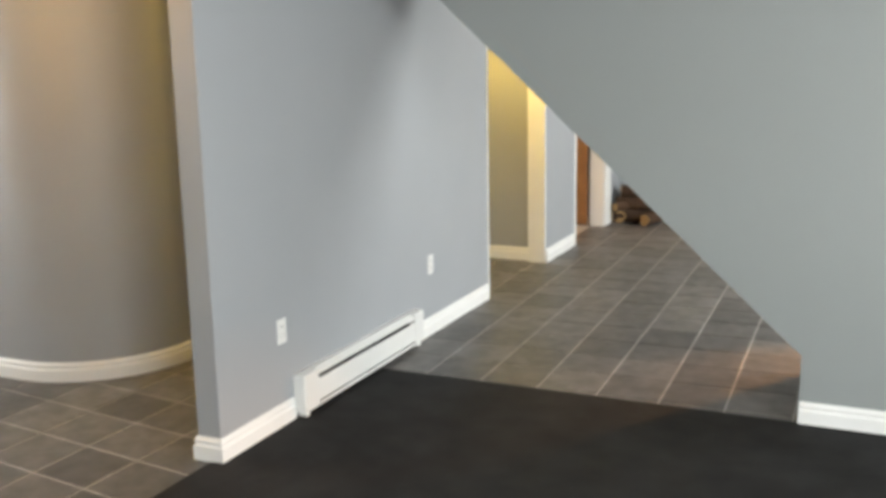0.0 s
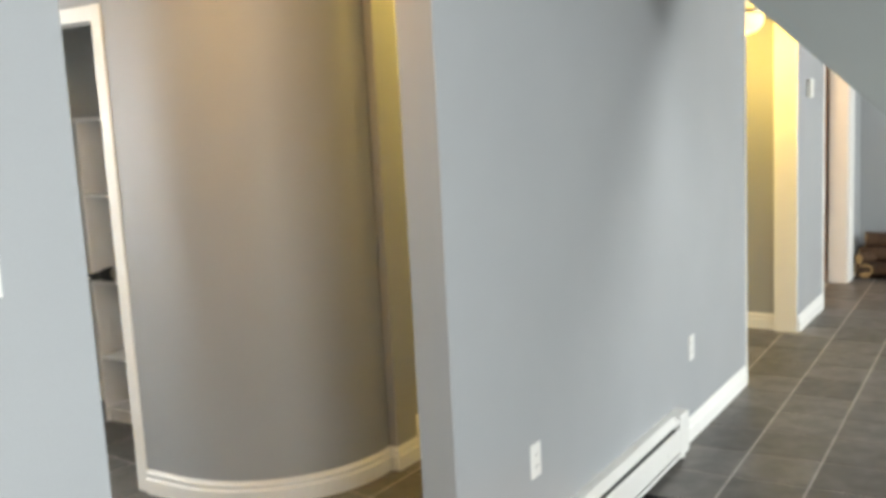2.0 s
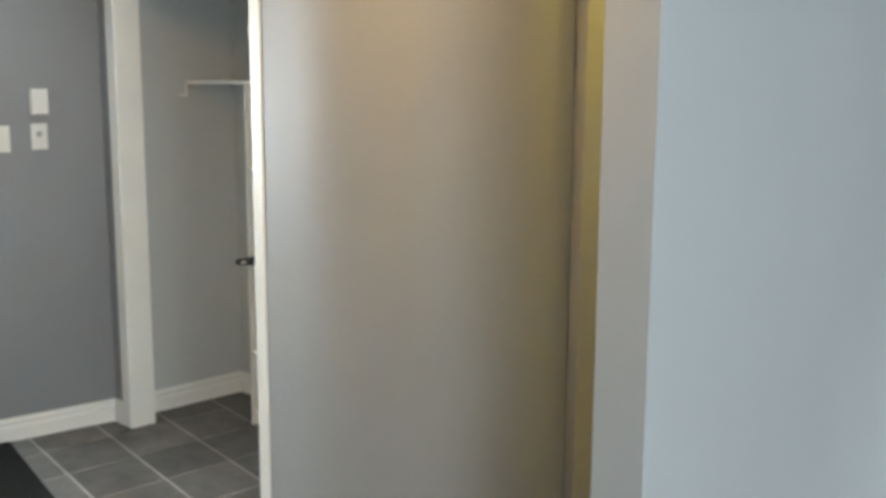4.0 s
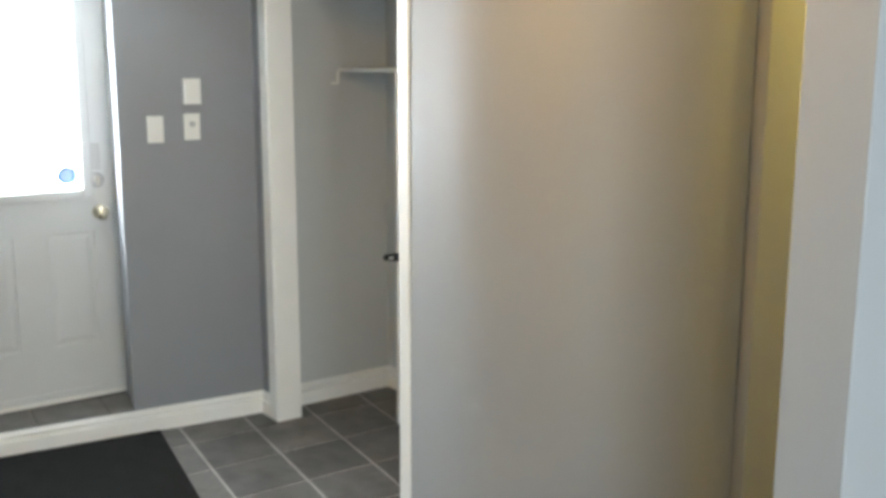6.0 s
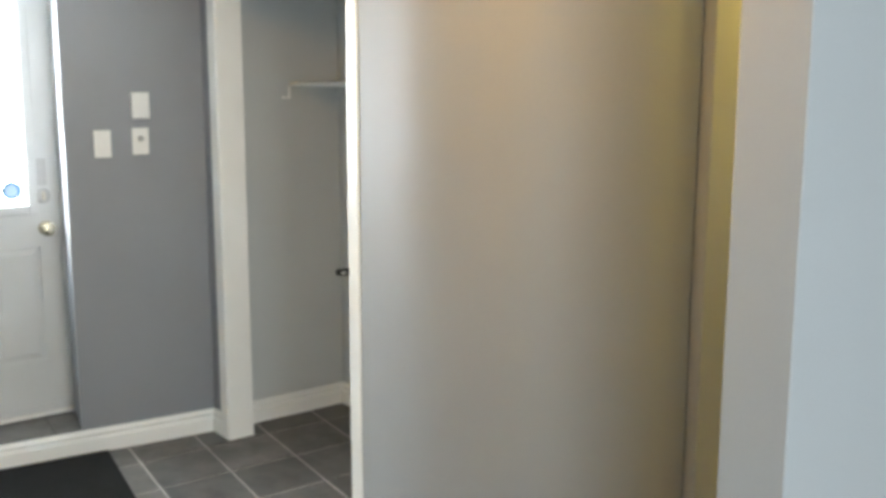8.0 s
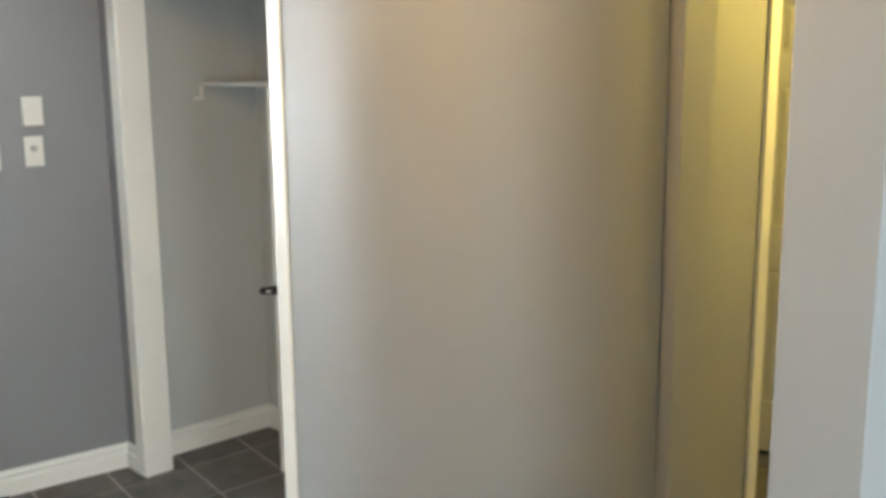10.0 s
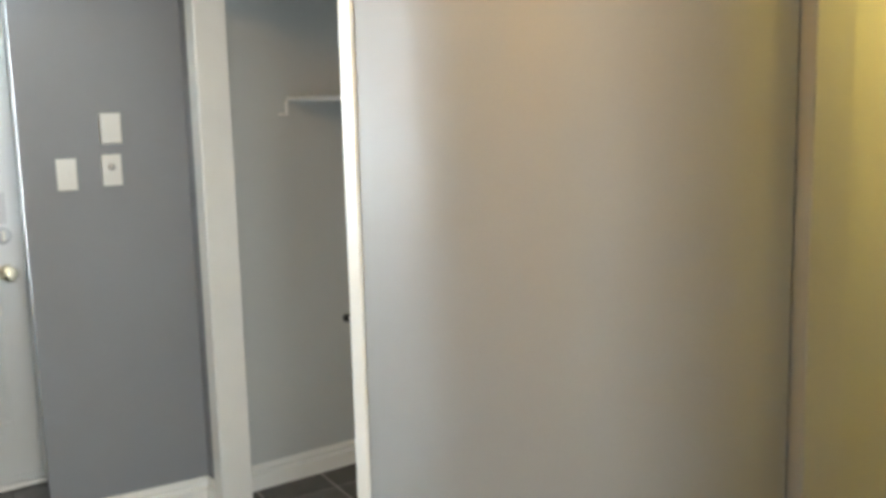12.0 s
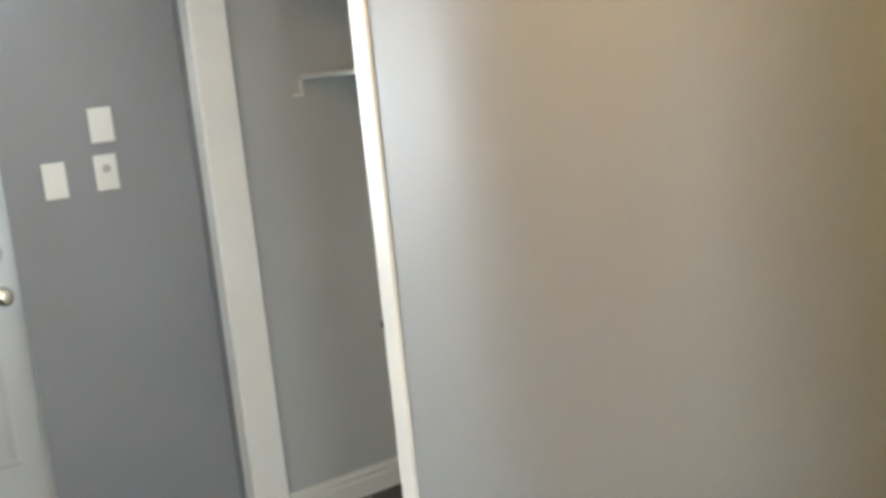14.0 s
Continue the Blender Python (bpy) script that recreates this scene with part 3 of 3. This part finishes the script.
part("toe_board", box(UX0 + 0.018, UX1 - 0.018, UY0 + 0.02, UY0 + 0.034, 0.0, 0.06), SHELF, unit)
torch = empty("flashlight", pose(-2.868, 1.028, 0.786, 0, -7, 28), "small black tapered flashlight lying over the shelf edge", "flashlight")
part("barrel", turned([(0.0, 0.0), (0.012, 0.001), (0.015, 0.006), (0.018, 0.06), (0.021, 0.105), (0.0, 0.105)], 24, "x"), BLACK, torch, smooth=True)
part("head", turned([(0.0, 0.100), (0.021, 0.101), (0.029, 0.118), (0.035, 0.150), (0.036, 0.168), (0.033, 0.170), (0.0, 0.170)], 24, "x"), BLACK, torch, smooth=True)
part("switch", box(0.034, 0.058, -0.0225, -0.015, -0.007, 0.006, 0.003), PLASTIC, torch, "bright slide switch")
part("lens", turned([(0.0, 0.1705), (0.028, 0.1705), (0.028, 0.174), (0, 0.174)], 20, "x"), STEEL, torch, "bright reflector")

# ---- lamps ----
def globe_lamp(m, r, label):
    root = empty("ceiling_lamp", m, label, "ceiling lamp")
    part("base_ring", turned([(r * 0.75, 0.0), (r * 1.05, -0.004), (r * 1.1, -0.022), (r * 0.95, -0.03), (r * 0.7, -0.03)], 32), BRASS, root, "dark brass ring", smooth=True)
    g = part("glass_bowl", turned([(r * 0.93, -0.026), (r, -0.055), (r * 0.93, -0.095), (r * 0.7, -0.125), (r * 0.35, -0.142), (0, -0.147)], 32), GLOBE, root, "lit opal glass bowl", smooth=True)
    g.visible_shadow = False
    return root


# The first two fixtures are unseen, added around their lights; only the third shows.
globe_lamp(pose(-0.80, -0.36, H), 0.13, "assumed round opal glass ceiling lamp, switched on, unseen in the foyer")
globe_lamp(pose(-0.62, 2.3, H), 0.13, "assumed round opal glass ceiling lamp, switched on, unseen in the yellow lit hall")
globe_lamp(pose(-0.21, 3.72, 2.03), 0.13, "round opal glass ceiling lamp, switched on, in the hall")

# ---- door mat ----
mat_ob = tagged(part("door_mat", prism([(-3.405, 0.168), (-3.535, -0.905), (-2.705, -1.045), (-2.570, 0.028)], 0.0, 0.010), MAT), "black rectangular door mat lying on the slate tiles", "door mat")

# ---- firewood ----
random.seed(4)


def log(x, y, z, r, length, turn, split=False):
    root = empty("firewood_log", pose(x, y, z, 0, 0, turn), "rough split firewood log with brown bark in a small pile", "firewood", "stacked firewood")
    bm = bmesh.new()
    n, rings = 14, []
    for k in range(6):
        xx = -length / 2 + length * k / 5
        rings.append([bm.verts.new((xx, r * (1 + 0.10 * math.sin(3 * a + k) + random.uniform(-0.06, 0.06)) * math.cos(a) * (0.75 if split and math.cos(a) > 0 else 1), r * (1 + random.uniform(-0.07, 0.07)) * math.sin(a))) for a in [2 * math.pi * i / n for i in range(n)]])
    for a, b in zip(rings, rings[1:]):
        for i in range(n):
            bm.faces.new((a[i], a[(i + 1) % n], b[(i + 1) % n], b[i]))
    ends = [[v.co.copy() for v in rings[0]], [v.co.copy() for v in rings[-1]]]
    part("bark", bm, BARK, root, smooth=True)
    for s, e in zip((-0.002, 0.002), ends):
        bm = bmesh.new()
        bm.faces.new([bm.verts.new(v + Vector((s, 0, 0))) for v in e])
        bmesh.ops.extrude_face_region(bm, geom=bm.faces[:])
        for v in bm.verts[len(e):]:
            v.co.x -= s * 3
        part("cut_end", bm, CUT, root)
    return root


for x, y, z, r, ln, tn, sp in ((0.22, 6.22, 0.062, 0.062, 0.40, 8, False), (0.24, 6.36, 0.066, 0.066, 0.42, -4, True), (0.40, 6.20, 0.055, 0.055, 0.30, 74, True), (0.09, 6.28, 0.06, 0.058, 0.26, 95, False), (0.23, 6.28, 0.180, 0.066, 0.38, 5, False), (0.30, 6.38, 0.190, 0.058, 0.36, -8, True), (0.26, 6.30, 0.300, 0.062, 0.36, 12, False), (0.12, 6.20, 0.165, 0.040, 0.24, 60, True)):
    log(x, y, z, r, ln, tn, sp)

# ---- floor tiles ----
JOINT = 0.010


def tile_mesh(w, d, ex, ey):
    bm = bmesh.new()
    b = 0.0025

    def ring(inset, z):
        return [bm.verts.new((x * ex[0] + y * ey[0], x * ex[1] + y * ey[1], z)) for x, y in ((inset, inset), (w - inset, inset), (w - inset, d - inset), (inset, d - inset))]

    o, m, t = ring(0, -0.006), ring(0, -0.0015), ring(b, 0.0)
    bm.faces.new(t)
    for i in range(4):
        j = (i + 1) % 4
        bm.faces.new((o[i], o[j], m[j], m[i]))
        bm.faces.new((m[i], m[j], t[j], t[i]))
    return mesh("tile", bm, TILE)


meshes = {}


def lay(parent, x0, x1, y0, y1, ax, ay, z, px, py, turn_x=0.0, turn_y=0.0, limit=300, south=-9.0):
    """Tiles of one grid anchored at ax, ay, whose rows and columns are turned a little, cut at the edges of a rectangle in the grid's own axes."""
    made = 0
    ex = (math.cos(radians(turn_x)), math.sin(radians(turn_x)))
    ey = (-math.sin(radians(turn_y)), math.cos(radians(turn_y)))
    for j in range(math.floor((y0 - ay) / py), math.ceil((y1 - ay) / py)):
        for i in range(math.floor((x0 - ax) / px), math.ceil((x1 - ax) / px)):
            a, b = max(x0, ax + i * px + JOINT / 2), min(x1, ax + (i + 1) * px - JOINT / 2)
            c, d = max(y0, ay + j * py + JOINT / 2), min(y1, ay + (j + 1) * py - JOINT / 2)
            if b - a < 0.015 or d - c < 0.015 or made >= limit:
                continue
            u, v = a - ax, c - ay
            if ay + u * ex[1] + v * ey[1] < south:
                continue
            key = (round(b - a, 3), round(d - c, 3), turn_x, turn_y)
            if key not in meshes:
                meshes[key] = tile_mesh(key[0], key[1], ex, ey)
            t = new("tile", meshes[key])
            t.parent = parent
            t.location = (ax + u * ex[0] + v * ey[0], ay + u * ex[1] + v * ey[1], z + random.uniform(-0.0004, 0.0004))
            made += 1
    return made


random.seed(9)
objs = bpy.data.objects
lay(objs["floor_foyer"], -3.45, 0.05, -1.9, 1.62, -2.873, 0.497, 0.0, 0.318, 0.3025, -7.1, -1.3, south=-1.86)
lay(objs["floor_foyer"], -2.6, -0.012, 1.72, 4.30, 0.918, 1.395, 0.0, 0.309, 0.3045, 1.5, 1.5)
lay(objs["floor_tile_room"], -0.004, 2.9, YS - 0.06, BY, 0.918, 1.395, 0.0, 0.309, 0.3045, 1.5, 1.5)
lay(objs["floor_landing"], -3.755, -3.50, -0.61, 0.14, -3.767, -0.292, LAND, 0.309, 0.296, -7.0, -7.0)
